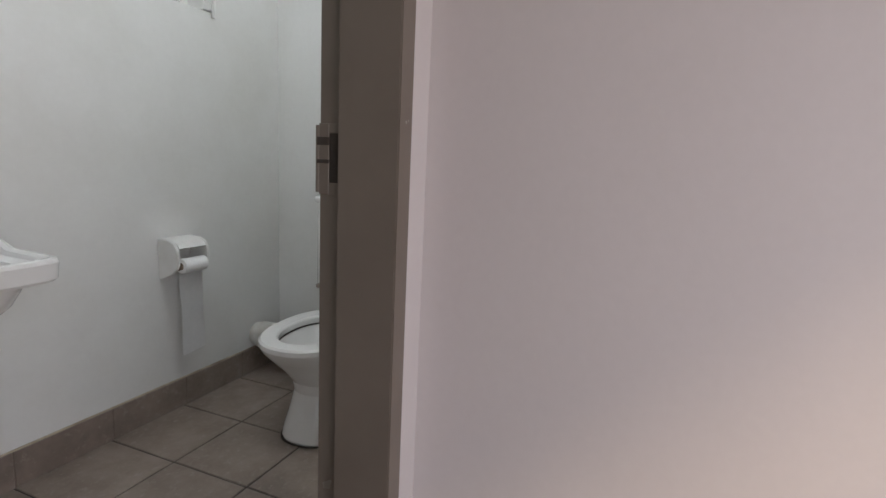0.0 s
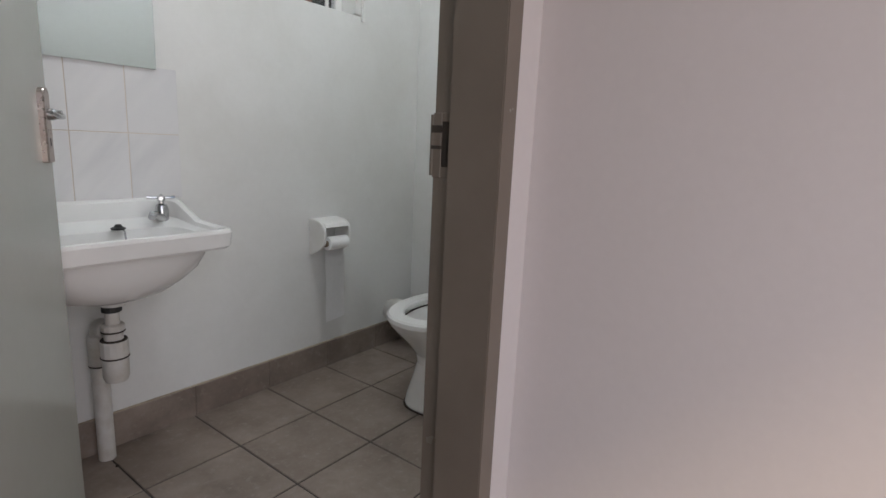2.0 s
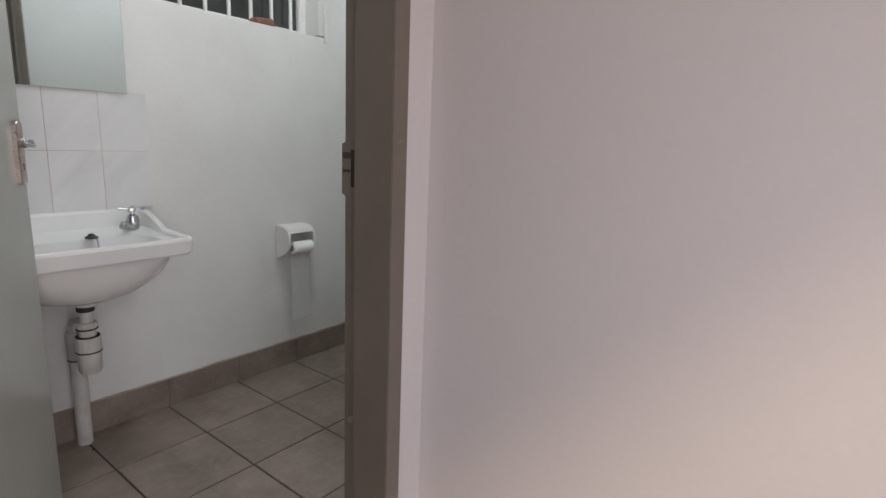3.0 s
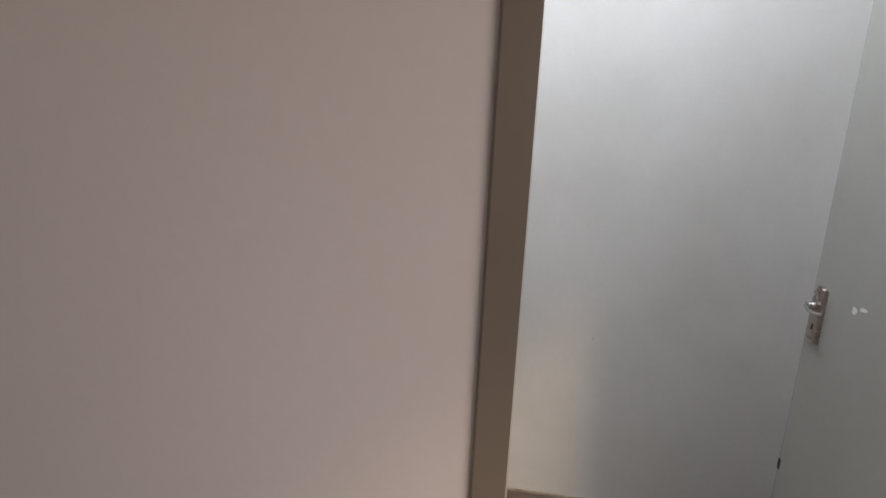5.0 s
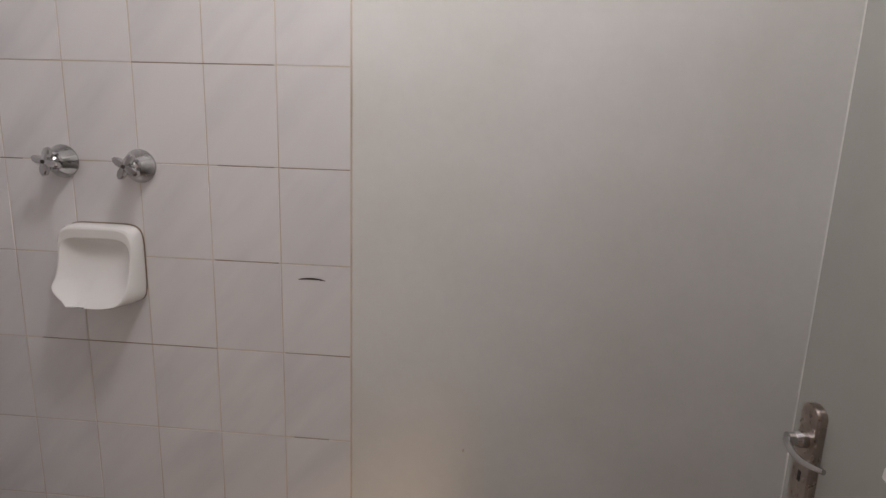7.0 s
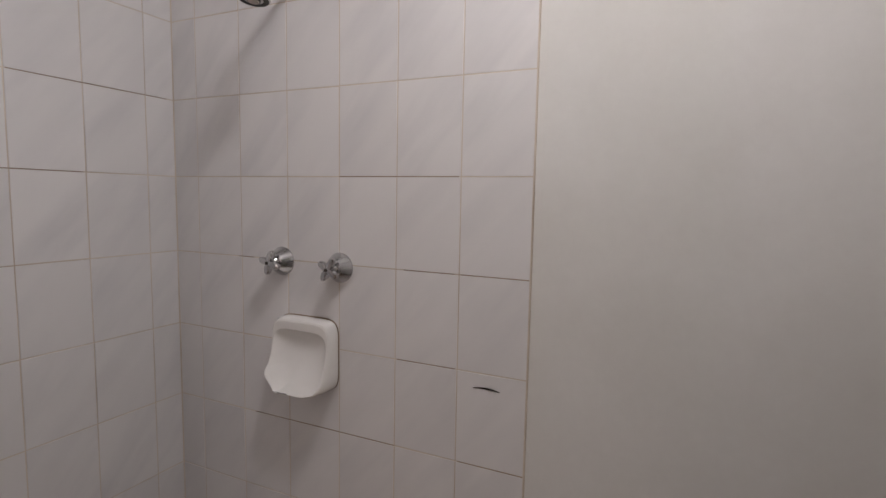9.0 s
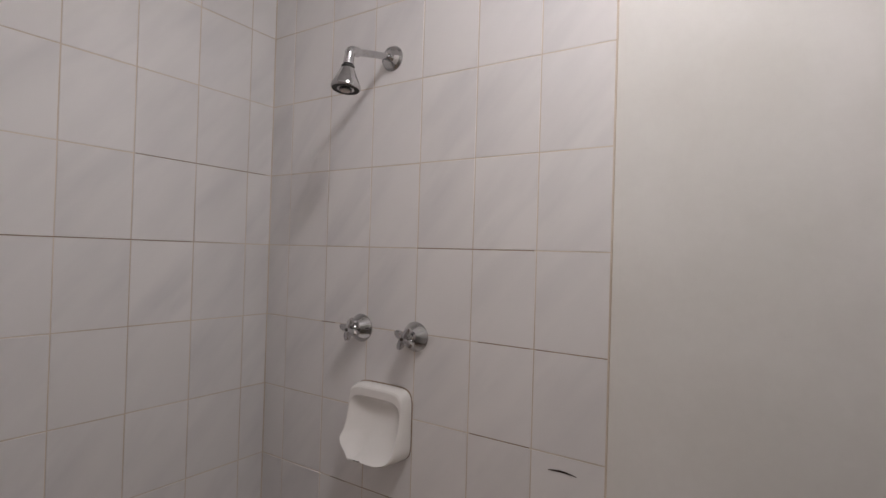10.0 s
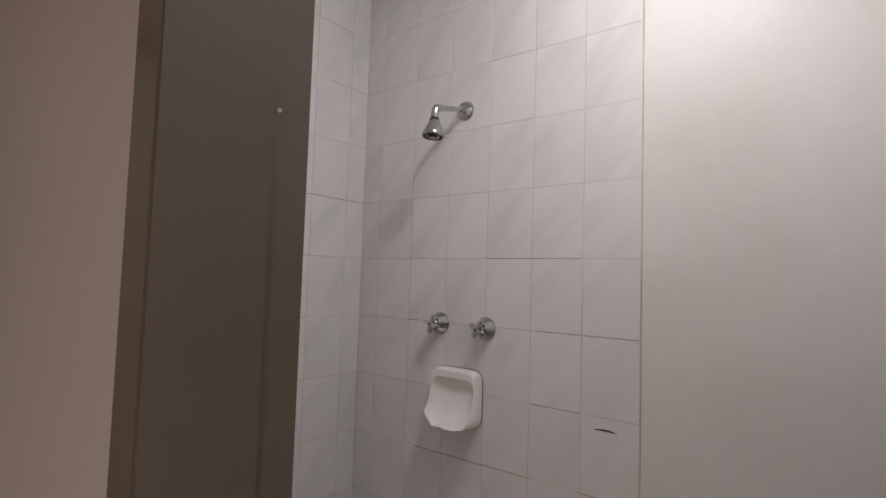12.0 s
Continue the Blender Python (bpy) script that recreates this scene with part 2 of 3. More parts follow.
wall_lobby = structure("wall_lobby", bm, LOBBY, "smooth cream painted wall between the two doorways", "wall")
wall_south_shower = structure("wall_shower_end", box(PX0, TAPX + T, -1.95, SOUTH, -0.1, TOP), PLASTER, "white plaster end wall of the shower room", "wall")
wall_west = structure("wall_west", box(WEST - T, WEST, -0.90, AY1, -0.1, TOP), LOBBY, "cream painted plaster wall", "wall")
wall_toilet_west = structure("wall_toilet_west", box(-2.20, -2.10, AY1, NORTH, -0.1, TOP), PLASTER, "white plaster side wall of the toilet room", "wall")
# outer wall out of view, added so its opening cuts the sun patch
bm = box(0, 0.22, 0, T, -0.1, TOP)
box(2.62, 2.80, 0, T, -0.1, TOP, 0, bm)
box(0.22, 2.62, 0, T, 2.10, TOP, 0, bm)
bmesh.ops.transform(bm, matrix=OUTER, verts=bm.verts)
wall_south = structure("wall_south", bm, LOBBY, "added cream wall out of view, its wide opening shaping the sunlight", "wall")
LOBBY_PLAN = [(PX0, LOBBY_S - T), (WEST - T, LOBBY_S - T + 0.4 * (PX0 - WEST + T)), (WEST - T, AY1), (PX0, AY1)]
bm = prism(LOBBY_PLAN, TOP, TOP + 0.1)
box(-2.20, PX0, AY1, NORTH + 0.15, TOP, TOP + 0.1, 0, bm)
box(PX0, TAPX + T, SOUTH - T, NORTH + 0.15, TOP, TOP + 0.1, 0, bm)
ceiling = structure("ceiling", bm, CEILING, "flat white painted ceiling", "ceiling")
floor = structure("floor", prism(LOBBY_PLAN, -0.12, -0.003, box(PX0, TAPX + T, SOUTH - T, NORTH + 0.15, -0.12, -0.003, 0, box(-2.20, PX0, AY1, NORTH + 0.15, -0.12, -0.003))), FLOOR_GROUT, "taupe ceramic tiled floor with dark joints", "floor")
ground = structure("ground", box(-60, 60, -60, 60, -0.30, -0.125), PAVING, "warm brown paving outside", "ground")
# backdrop coloured dark for the gloom behind the window pane
outside = structure("backdrop", box(-3.2, 1.0, 2.35, 2.45, -0.12, 2.9), OUTSIDE, "dark sheet standing in for the unlit view outside the toilet window", "wall")


# ---- door frames: pressed steel, wrapped round the wall, with a rebate on the room side ----
def jamb_outline(step, a0, a1):
    """Plan of a jamb: u runs away from the opening, v through the wall from the lobby side."""
    p = 0.012
    return [(0.046, a0 - p), (0.0, a0 - p), (0.0, a1 - 0.032), (step, a1 - 0.032), (step, a1 + p), (0.048, a1 + p),
            (0.048, a1 + 0.001), (0.029, a1 + 0.001), (0.029, a0 - 0.001), (0.048, a0 - 0.001)]


def door_frame(place, a0, a1, o0, o1, step, label):
    ob = empty("door_frame", Matrix(), label, "door frame", "", "structure")
    for side in (0, 1):
        bm = prism([place(o1 + u if side else o0 - u, v) for u, v in jamb_outline(step, a0, a1)], 0.0, HEAD, bevel=0.0022)
        part("jamb", bm, FRAME, ob)
    bm = bmesh.new()
    for u0, u1, v0, v1, z0, z1 in ((o0 - 0.048, o1 + 0.048, a0 - 0.012, a0 - 0.001, HEAD, HEAD + 0.048), (o0 - 0.028, o1 + 0.028, a0 - 0.001, a1 - 0.032, HEAD, HEAD + 0.028),
                                   (o0 - 0.028, o1 + 0.028, a1 - 0.032, a1 + 0.001, HEAD + 0.014, HEAD + 0.028), (o0 - 0.048, o1 + 0.048, a1 + 0.001, a1 + 0.012, HEAD + 0.014, HEAD + 0.048)):
        (xa, ya), (xb, yb) = place(u0, v0), place(u1, v1)
        box(min(xa, xb), max(xa, xb), min(ya, yb), max(ya, yb), z0, z1, 0, bm)
    part("head", bm, FRAME, ob, "", False)
    return ob


frame_toilet = door_frame(lambda u, v: (u, v), AY0, AY1, AO0, AO1, 0.014, "brown painted steel door frame of the toilet doorway")
frame_shower = door_frame(lambda u, v: (v, u), PX0, PX1, BO0, BO1, 0.006, "brown painted steel door frame of the shower doorway")


def strike(parent, at):
    """Latch plate let into the rebate; at(u, v, z) maps across the opening, through the wall and up."""
    def slab(u0, u1, v0, v1, z0, z1, bm):
        a, b = at(u0, v0), at(u1, v1)
        return box(min(a[0], b[0]), max(a[0], b[0]), min(a[1], b[1]), max(a[1], b[1]), z0, z1, 0.0008, bm, 1)
    bm = bmesh.new()
    slab(-0.0025, 0.001, -0.0075, 0.012, 0.935, 1.053, bm)
    slab(-0.0025, 0.001, -0.031, -0.0075, 1.037, 1.053, bm)
    slab(-0.0025, 0.001, -0.031, -0.0075, 0.935, 0.955, bm)
    slab(-0.0025, 0.008, 0.012, 0.019, 0.938, 1.050, bm)
    plate = part("strike_plate", bm, FRAME, parent, "overpainted steel latch plate, its shaded slot put in as dark slabs")
    # dark slabs give the shade inside the latch holes
    for v0, v1, z0, z1 in ((-0.031, -0.0075, 0.955, 1.037), (-0.0075, 0.0165, 1.017, 1.031), (-0.0075, 0.0165, 0.987, 0.994)):
        part("slot", slab(-0.0031 if v1 > 0 else -0.0006, 0.0012, v0, v1, z0, z1, bmesh.new()), DIRT_AND_HOLES, plate)


strike(frame_toilet, lambda u, v: (AO1 + 0.014 + u, AY1 + v))
part("buffer", turned([(0.0001, 0), (0.0022, 0.0005), (0.0018, 0.002), (0.0001, 0.0025)], 12, m=pose(PX1 - 0.030, BO1 - 0.0005, 1.627, 90)), CHIP, frame_shower, "tiny white plastic door buffer")


# ---- doors ----
def lever_set(parent, x, y, z, way, toward):
    """Long plate with a curved lever; way: +1 or -1 out of the leaf, toward: the lever's direction along the leaf."""
    bm = bmesh.new()
    edge = [(x - 0.020, z - 0.092), (x - 0.018, z - 0.094), (x + 0.018, z - 0.094), (x + 0.020, z - 0.092)]
    edge += [(x + 0.020 * math.cos(k * math.pi / 10), z + 0.038 + 0.014 * math.sin(k * math.pi / 10)) for k in range(11)]
    skin(bm, [[bm.verts.new((cx + (u - cx) * s, y + way * h, w)) for u, w in edge] for cx, h, s in ((x, 0.0, 1.0), (x, 0.009, 1.0), (x, 0.0115, 0.86))])
    plate = part("handle_plate", bm, STEEL, parent, "worn brushed steel handle plate")
    part("keyhole", box(x - 0.0035, x + 0.0035, min(y, y + way * 0.0122), max(y, y + way * 0.0122), z - 0.062, z - 0.046, 0.001), RUBBER, plate)
    part("collar", turned([(0.011, 0.008), (0.0115, 0.020), (0.009, 0.026), (0.009, 0.035)], 20, m=Matrix.Translation((x, y, z)) @ pose(0, 0, 0, -90 * way)), CHROME, plate)
    pts, radii = [], []
    for k in range(11):
        f = k / 10
        pts.append((x + toward * 0.080 * f, y + way * (0.035 + 0.008 * math.sin(f * 3.1)), z - 0.001 - 0.005 * math.sin(f * 3.1) + 0.003 * f))
        radii.append(0.0052 - 0.0018 * f)
    part("lever", tube(pts, 0.009, 20, radii=radii), CHROME, plate, "worn chrome lever")


def door_leaf(name, m, width, label, near_face):
    ob = empty(name, m, label, "door", "", "structure")
    part("leaf", box(0, width, 0, 0.040, 0.008, 2.012, 0.0022), DOOR, ob)
    lever_set(ob, width - 0.048, 0.0, 1.020, -1, -1)
    lever_set(ob, width - 0.048, 0.040, 1.020, 1, -1)
    for z in (0.25, 1.02, 1.80):
        part("hinge", turned([(0.0065, z - 0.05), (0.0065, z + 0.05)], 12, m=pose(-0.004, 0.040 if near_face < 0 else 0.0, 0)), STEEL, ob)
    return ob


ang = math.degrees(math.atan2(0.923 - 0.232, -1.641 + 2.030))
door_1 = door_leaf("door_1", pose(-2.030, 0.232, 0, 0, 0, ang), math.hypot(0.389, 0.691), "grey enamelled flush door, standing open into the toilet room", -1)
door_2 = door_leaf("door_2", pose(-0.972, -1.672, 0), 0.657, "grey enamelled flush door, standing wide open beside a white wall", 1)
bm = bmesh.new()
for cx, cz, rx, rz, a in ((-0.490, 1.051, 0.008, 0.010, 0.3), (-0.519, 1.062, 0.012, 0.0050, -0.1)):
    ring = [(rx * math.cos(t) * (1 + 0.18 * math.sin(3 * t + cx * 40)), rz * math.sin(t) * (1 + 0.22 * math.cos(2 * t))) for t in (k * 0.3927 for k in range(16))]
    low = [bm.verts.new((cx + u * math.cos(a) - v * math.sin(a) + 0.972, 0.0395, cz + u * math.sin(a) + v * math.cos(a))) for u, v in ring]
    top = [bm.verts.new((w.co.x, 0.0408, w.co.z)) for w in low]
    skin(bm, [low, top])
part("paint_chip", bm, CHIP, door_2, "chipped paint showing white filler", False)
part("edge_bolt", box(0.645, 0.657, 0.0398, 0.0415, 0.535, 0.565, 0.0005), RUBBER, door_2, "small dark bolt end in the door edge")


# ---- window of the toilet room ----
WX0, WX1, WZ0, WZ1 = -1.22, -0.365, 1.50, 2.15
window_1 = empty("window_1", Matrix(), "white steel window with vertical burglar bars, dark outside", "window", "", "structure")
bm = bmesh.new()
for x0, x1, z0, z1 in ((WX0, WX0 + 0.035, WZ0 + 0.02, WZ1), (WX1 - 0.075, WX1 - 0.04, WZ0 + 0.02, WZ1), (WX0 + 0.035, WX1 - 0.075, WZ0 + 0.012, WZ0 + 0.034), (WX0 + 0.035, WX1 - 0.075, WZ1 - 0.03, WZ1)):
    box(x0, x1, NORTH + 0.085, NORTH + 0.115, z0, z1, 0.002, bm)
part("window_frame", bm, PLASTIC, window_1)
part("window_sill", box(WX0 + 0.001, WX1 - 0.001, NORTH + 0.002, NORTH + 0.14, WZ0 - 0.006, WZ0 + 0.012, 0.003), PLASTER, window_1, "white painted plaster sill")
part("side_lining", box(WX1 - 0.04, WX1 - 0.002, NORTH + 0.002, NORTH + 0.14, WZ0 + 0.018, WZ1, 0.003), PLASTER, window_1)
pane = part("pane", box(WX0 + 0.035, WX1 - 0.075, NORTH + 0.098, NORTH + 0.102, WZ0 + 0.034, WZ1 - 0.03), GLASS, window_1, "", False)
pane.visible_shadow = False
for k in range(7):
    x = WX0 + 0.125 + k * 0.0985
    part("bar", box(x - 0.006, x + 0.006, NORTH + 0.060, NORTH + 0.072, WZ0 + 0.018, WZ1, 0.002), PLASTIC, window_1)
part("rail", box(WX1 - 0.012, WX1 + 0.002, NORTH - 0.016, NORTH - 0.002, WZ0 - 0.010, WZ1 + 0.02, 0.003), PLASTIC, window_1, "thin white upright at the window's edge")
brick = empty("loose_brick", Matrix(), "broken red brick lying on the window sill", "brick")
bm = box(-0.715, -0.625, NORTH + 0.008, NORTH + 0.058, WZ0 + 0.012, WZ0 + 0.042, 0.008, None, 3)
for v in bm.verts:
    v.co += Vector((0.006 * math.sin(90 * v.co.z + 40 * v.co.y), 0.003 * math.sin(80 * v.co.x), 0.0 if v.co.z < WZ0 + 0.02 else 0.006 * math.sin(55 * v.co.x)))
part("block", bm, BRICK, brick)


# ---- ceiling lamps ----
# square fitting added around the toilet room's fill lamp, out of view
ceiling_lamp = empty("ceiling_light", pose(-0.95, 0.66, TOP), "added white square ceiling light, out of view, brightening the toilet room", "ceiling light", "ceiling lights")
bm = bmesh.new()
for x0, x1, y0, y1 in ((-0.12, 0.12, -0.12, -0.108), (-0.12, 0.12, 0.108, 0.12), (-0.12, -0.108, -0.108, 0.108), (0.108, 0.12, -0.108, 0.108)):
    box(x0, x1, y0, y1, -0.032, 0, 0.002, bm)
part("frame", bm, PLASTIC, ceiling_lamp)
part("diffuser", box(-0.107, 0.107, -0.107, 0.107, -0.026, -0.002, 0.002), LIT, ceiling_lamp, "glowing white diffuser of the added ceiling light")
dome_lamp = empty("ceiling_light", pose(-0.53, -1.03, TOP), "round white ceiling light with a glowing dome, switched on", "ceiling light", "ceiling lights")
part("base", turned([(0.094, 0), (0.096, -0.004), (0.096, -0.018), (0.090, -0.024), (0.078, -0.024)], 36), PLASTIC, dome_lamp, "white plastic lamp base")
part("dome", turned([(0.078, -0.020), (0.079, -0.034), (0.074, -0.050), (0.060, -0.064), (0.038, -0.073), (0.0001, -0.076)], 36), LIT_BRIGHT, dome_lamp, "glowing white dome")


# ---- washbasin ----
def rounded(a, y0, y1, z, n, lift=0.0, cx=-1.475, count=64):
    """A rounded rectangle as a ring of places; the back edge may be lifted."""
    cy, b, ring = (y0 + y1) / 2, (y1 - y0) / 2, []
    for k in range(count):
        t = 2 * math.pi * k / count
        c, s = math.cos(t), math.sin(t)
        x, y = a * math.copysign(abs(c) ** (2 / n), c), b * math.copysign(abs(s) ** (2 / n), s)
        f = min(max((cy + y - 1.12) / 0.16, 0), 1)
        ring.append((cx + x, cy + y, z + lift * f * f * (3 - 2 * f)))
    return ring


basin = empty("wash_basin", pose(0, 0, 0), "white glazed ceramic wall-hung washbasin", "washbasin")
bm = bmesh.new()
BACK = NORTH - 0.002
specs = [(0.030, 1.10, 1.165, 0.529, 2), (0.034, 1.095, 1.17, 0.536, 2), (0.044, 1.086, 1.18, 0.545, 2), (0.085, 1.055, 1.225, 0.551, 2.2), (0.140, 1.022, 1.28, 0.566, 2.4), (0.180, 0.998, 1.315, 0.592, 2.7),
         (0.216, 0.982, BACK, 0.626, 3.2), (0.229, 0.974, BACK, 0.658, 3.6), (0.234, 0.970, BACK, 0.681, 4), (0.258, 0.948, BACK, 0.683, 9), (0.263, 0.943, BACK, 0.690, 10), (0.265, 0.941, BACK, 0.728, 11), (0.262, 0.944, BACK, 0.7365, 11, 0.054),
         (0.254, 0.952, BACK - 0.006, 0.7385, 10, 0.054), (0.243, 0.965, 1.310, 0.733, 8, 0.052), (0.236, 0.974, 1.292, 0.724, 7, 0.014), (0.215, 0.985, 1.218, 0.716, 5), (0.205, 0.994, 1.212, 0.700, 4.5), (0.175, 1.010, 1.200, 0.650, 3.6),
         (0.130, 1.04, 1.185, 0.612, 3), (0.070, 1.08, 1.165, 0.594, 2.3), (0.024, 1.11, 1.158, 0.588, 2)]
rings = [[bm.verts.new(p) for p in rounded(s[0], s[1], s[2], s[3], s[4], s[5] if len(s) > 5 else 0.0)] for s in specs]
skin(bm, rings)
part("bowl", bm, CERAMIC, basin)
part("drain_ring", turned([(0.022, 0), (0.022, 0.002), (0.014, 0.003), (0.013, 0.001)], 24, m=pose(-1.475, 1.134, 0.5885)), CHROME, basin, "chrome drain ring")


def pillar_tap(x, y, z):
    ob = empty("basin_tap", pose(x, y, z, 0, 0, -16) @ Matrix.Scale(1.28, 4), "chrome pillar tap on the washbasin ledge", "tap")
    part("body", turned([(0.018, 0), (0.018, 0.004), (0.0155, 0.008), (0.0150, 0.020), (0.0155, 0.034), (0.0125, 0.045), (0.0065, 0.049), (0.0060, 0.058)], 24), CHROME, ob)
    part("spout", tube([(0, -0.004, 0.012), (-0.010, -0.020, 0.020), (-0.020, -0.038, 0.027), (-0.027, -0.052, 0.029), (-0.030, -0.059, 0.023)], 0.008, 14, radii=[0.011, 0.010, 0.009, 0.0085, 0.008]), CHROME, ob)
    bm = turned([(0.009, 0.056), (0.010, 0.060), (0.009, 0.066), (0.003, 0.068)], 20)
    for a in range(4):
        d = Vector((math.cos(a * math.pi / 2 - 0.15), math.sin(a * math.pi / 2 - 0.15), 0))
        tube([Vector((0, 0, 0.062)), d * 0.018 + Vector((0, 0, 0.063)), d * 0.030 + Vector((0, 0, 0.064))], 0.004, 10, bm, [0.004, 0.0035, 0.0045])
    part("cross_handle", bm, CHROME, ob)


pillar_tap(-1.272, 1.262, 0.718)
plug = empty("basin_plug", pose(-1.420, 1.203, 0.702), "black rubber basin plug propped on its chrome stay", "plug")
part("stopper", turned([(0.009, 0.018), (0.018, 0.020), (0.019, 0.024), (0.011, 0.028), (0.007, 0.034), (0.0001, 0.0345)], 20), RUBBER, plug)
part("stay", tube([(0.008, -0.003, 0.021), (0.013, -0.007, 0.014), (0.014, -0.010, -0.008), (0.012, -0.013, -0.028), (0.010, -0.016, -0.040), (0.009, -0.016, -0.082)], 0.003, 10, radii=[0.0026, 0.0026, 0.0026, 0.0034, 0.0055, 0.0055]), CHROME, plug, "thin chrome stay")

waste = empty("waste_pipe", pose(-1.478, 1.134, 0), "off-white plastic bottle trap and waste pipe under the basin", "waste pipe")
part("tail_nut", turned([(0.022, 0.510), (0.025, 0.512), (0.025, 0.530), (0.020, 0.532)], 12), RUBBER, waste, "dark threaded tail of the drain")
part("inlet", turned([(0.018, 0.470), (0.018, 0.512)], 28), PIPE, waste)
part("inlet_nut", turned([(0.027, 0.456), (0.029, 0.459), (0.029, 0.472), (0.025, 0.476)], 14), PIPE, waste)
part("trap_neck", turned([(0.024, 0.430), (0.024, 0.457)], 28), PIPE, waste)
part("trap_nut", turned([(0.032, 0.380), (0.035, 0.384), (0.035, 0.426), (0.032, 0.431)], 14), PIPE, waste)
part("trap_cup", turned([(0.020, 0.308), (0.028, 0.311), (0.0325, 0.322), (0.0335, 0.381)], 32), PIPE, waste, "off-white cup of the bottle trap")
for z, r in ((0.455, 0.0295), (0.430, 0.033), (0.381, 0.0355)):
    part("washer", turned([(r - 0.0005, z - 0.002), (r + 0.0005, z), (r - 0.0005, z + 0.002)], 28), DIRT_AND_HOLES, waste)
part("outlet", tube([(0, 0.02, 0.443), (0.004, 0.06, 0.443), (0.008, 0.11, 0.443), (0.010, 0.134, 0.434), (0.010, 0.146, 0.415), (0.010, 0.148, 0.34)], 0.020, 20), PIPE, waste)
part("outlet_nut", turned([(0.027, 0), (0.029, 0.003), (0.029, 0.018), (0.025, 0.021)], 14, m=pose(0.004, 0.046, 0.443, -90)), PIPE, waste)
part("sleeve", turned([(0.026, 0.305), (0.027, 0.308), (0.027, 0.400), (0.022, 0.403)], 28, m=pose(0.010, 0.150, 0)), PIPE, waste, "greyer pipe sleeve")
part("washer", turned([(0.0272, 0.3045), (0.0282, 0.307), (0.0272, 0.3095)], 28, m=pose(0.010, 0.150, 0)), DIRT_AND_HOLES, waste)
part("down_pipe", turned([(0.0235, -0.001), (0.0235, 0.306)], 32, m=pose(0.010, 0.150, 0)), PIPE, waste)

mirror = empty("wall_mirror", Matrix(), "frameless wall mirror above the basin tiles", "mirror")
part("glass", box(-1.78, -1.234, NORTH - 0.0125, NORTH - 0.0085, 1.182, 1.80, 0.001), MIRROR, mirror)
part("backing", box(-1.778, -1.236, NORTH - 0.0085, NORTH - 0.0005, 1.184, 1.798), DIRT_AND_HOLES, mirror, "dark edge of the mirror", False)

# ---- toilet ----
toilet = empty("toilet", pose(-0.45, 0.76, 0), "white glazed ceramic toilet pan without a seat", "toilet")


def oval(front, back, half, z, n=2.2, count=56):
    """Ring along -x (front) to +x (back) about the pan's middle line."""
    ring = []
    for k in range(count):
        t = 2 * math.pi * k / count
        c, s = math.cos(t), math.sin(t)
        x = (back if c > 0 else front) * abs(c) ** (2 / n)
        ring.append((x if c > 0 else -x, half * math.copysign(abs(s) ** (2 / n), s), z))
    return ring


bm = bmesh.new()
specs = [(0.160, 0.20, 0.113, 0.0, 2.6), (0.164, 0.20, 0.116, 0.012, 2.6), (0.157, 0.20, 0.111, 0.05, 2.5), (0.131, 0.19, 0.099, 0.12, 2.3), (0.114, 0.18, 0.094, 0.17, 2.2), (0.122, 0.185, 0.100, 0.21, 2.2), (0.170, 0.21, 0.128, 0.27, 2.2),
         (0.220, 0.24, 0.160, 0.32, 2.2), (0.250, 0.26, 0.176, 0.352, 2.2), (0.262, 0.27, 0.181, 0.372, 2.2), (0.262, 0.27, 0.181, 0.388, 2.2), (0.255, 0.262, 0.174, 0.395, 2.2), (0.205, 0.17, 0.128, 0.395, 2.1), (0.198, 0.16, 0.122, 0.388, 2.1),
         (0.205, 0.16, 0.128, 0.365, 2.1), (0.190, 0.15, 0.118, 0.33, 2.1), (0.140, 0.12, 0.088, 0.27, 2.1), (0.085, 0.09, 0.058, 0.23, 2), (0.030, 0.04, 0.025, 0.215, 2)]
rings = [[bm.verts.new((x, y, 0.972 * z)) for x, y, z in oval(*s)] for s in specs]
skin(bm, rings)
part("pan", bm, CERAMIC, toilet)
# shade of the flushing gap, put in as a dark ring
part("rim_gap", tube([(p[0], p[1], 0.352) for p in oval(0.2035, 0.158, 0.1265, 0, 2.1)] , 0.003, 6), DIRT_AND_HOLES, toilet, "dark ring standing in for the shaded flushing gap under the rim")
part("floor_joint", prism([(p[0], p[1]) for p in oval(0.169, 0.205, 0.121, 0, 2.6)], 0.0, 0.004), DIRT_AND_HOLES, toilet, "dark joint round the foot")
part("outlet", tube([(0.18, 0.04, 0.19), (0.27, 0.14, 0.178), (0.30, 0.30, 0.174), (0.30, 0.577, 0.172)], 0.052, 24), PIPE, toilet)
part("outlet_collar", tube([(0.30, 0.47, 0.1735), (0.30, 0.545, 0.172)], 0.061, 24), PIPE, toilet, "off-white pipe collar")
cistern = empty("cistern", Matrix(), "white cistern on the wall behind the toilet", "cistern")
part("tank", box(-0.168, TAPX - 0.001, 0.512, 1.020, 0.395, 0.80, 0.055, None, 5), CERAMIC, cistern)
part("lid", box(-0.172, TAPX - 0.001, 0.520, 1.010, 0.801, 0.828, 0.01, None, 3), CERAMIC, cistern)
part("inlet_nut", tube([(-0.158, 0.975, 0.452), (-0.186, 0.979, 0.452)], 0.010, 12), STEEL, cistern)
part("flush_pipe", tube([(-0.10, 0.76, 0.400), (-0.11, 0.76, 0.38), (-0.16, 0.76, 0.35), (-0.19, 0.76, 0.33)], 0.022, 16), PIPE, cistern)

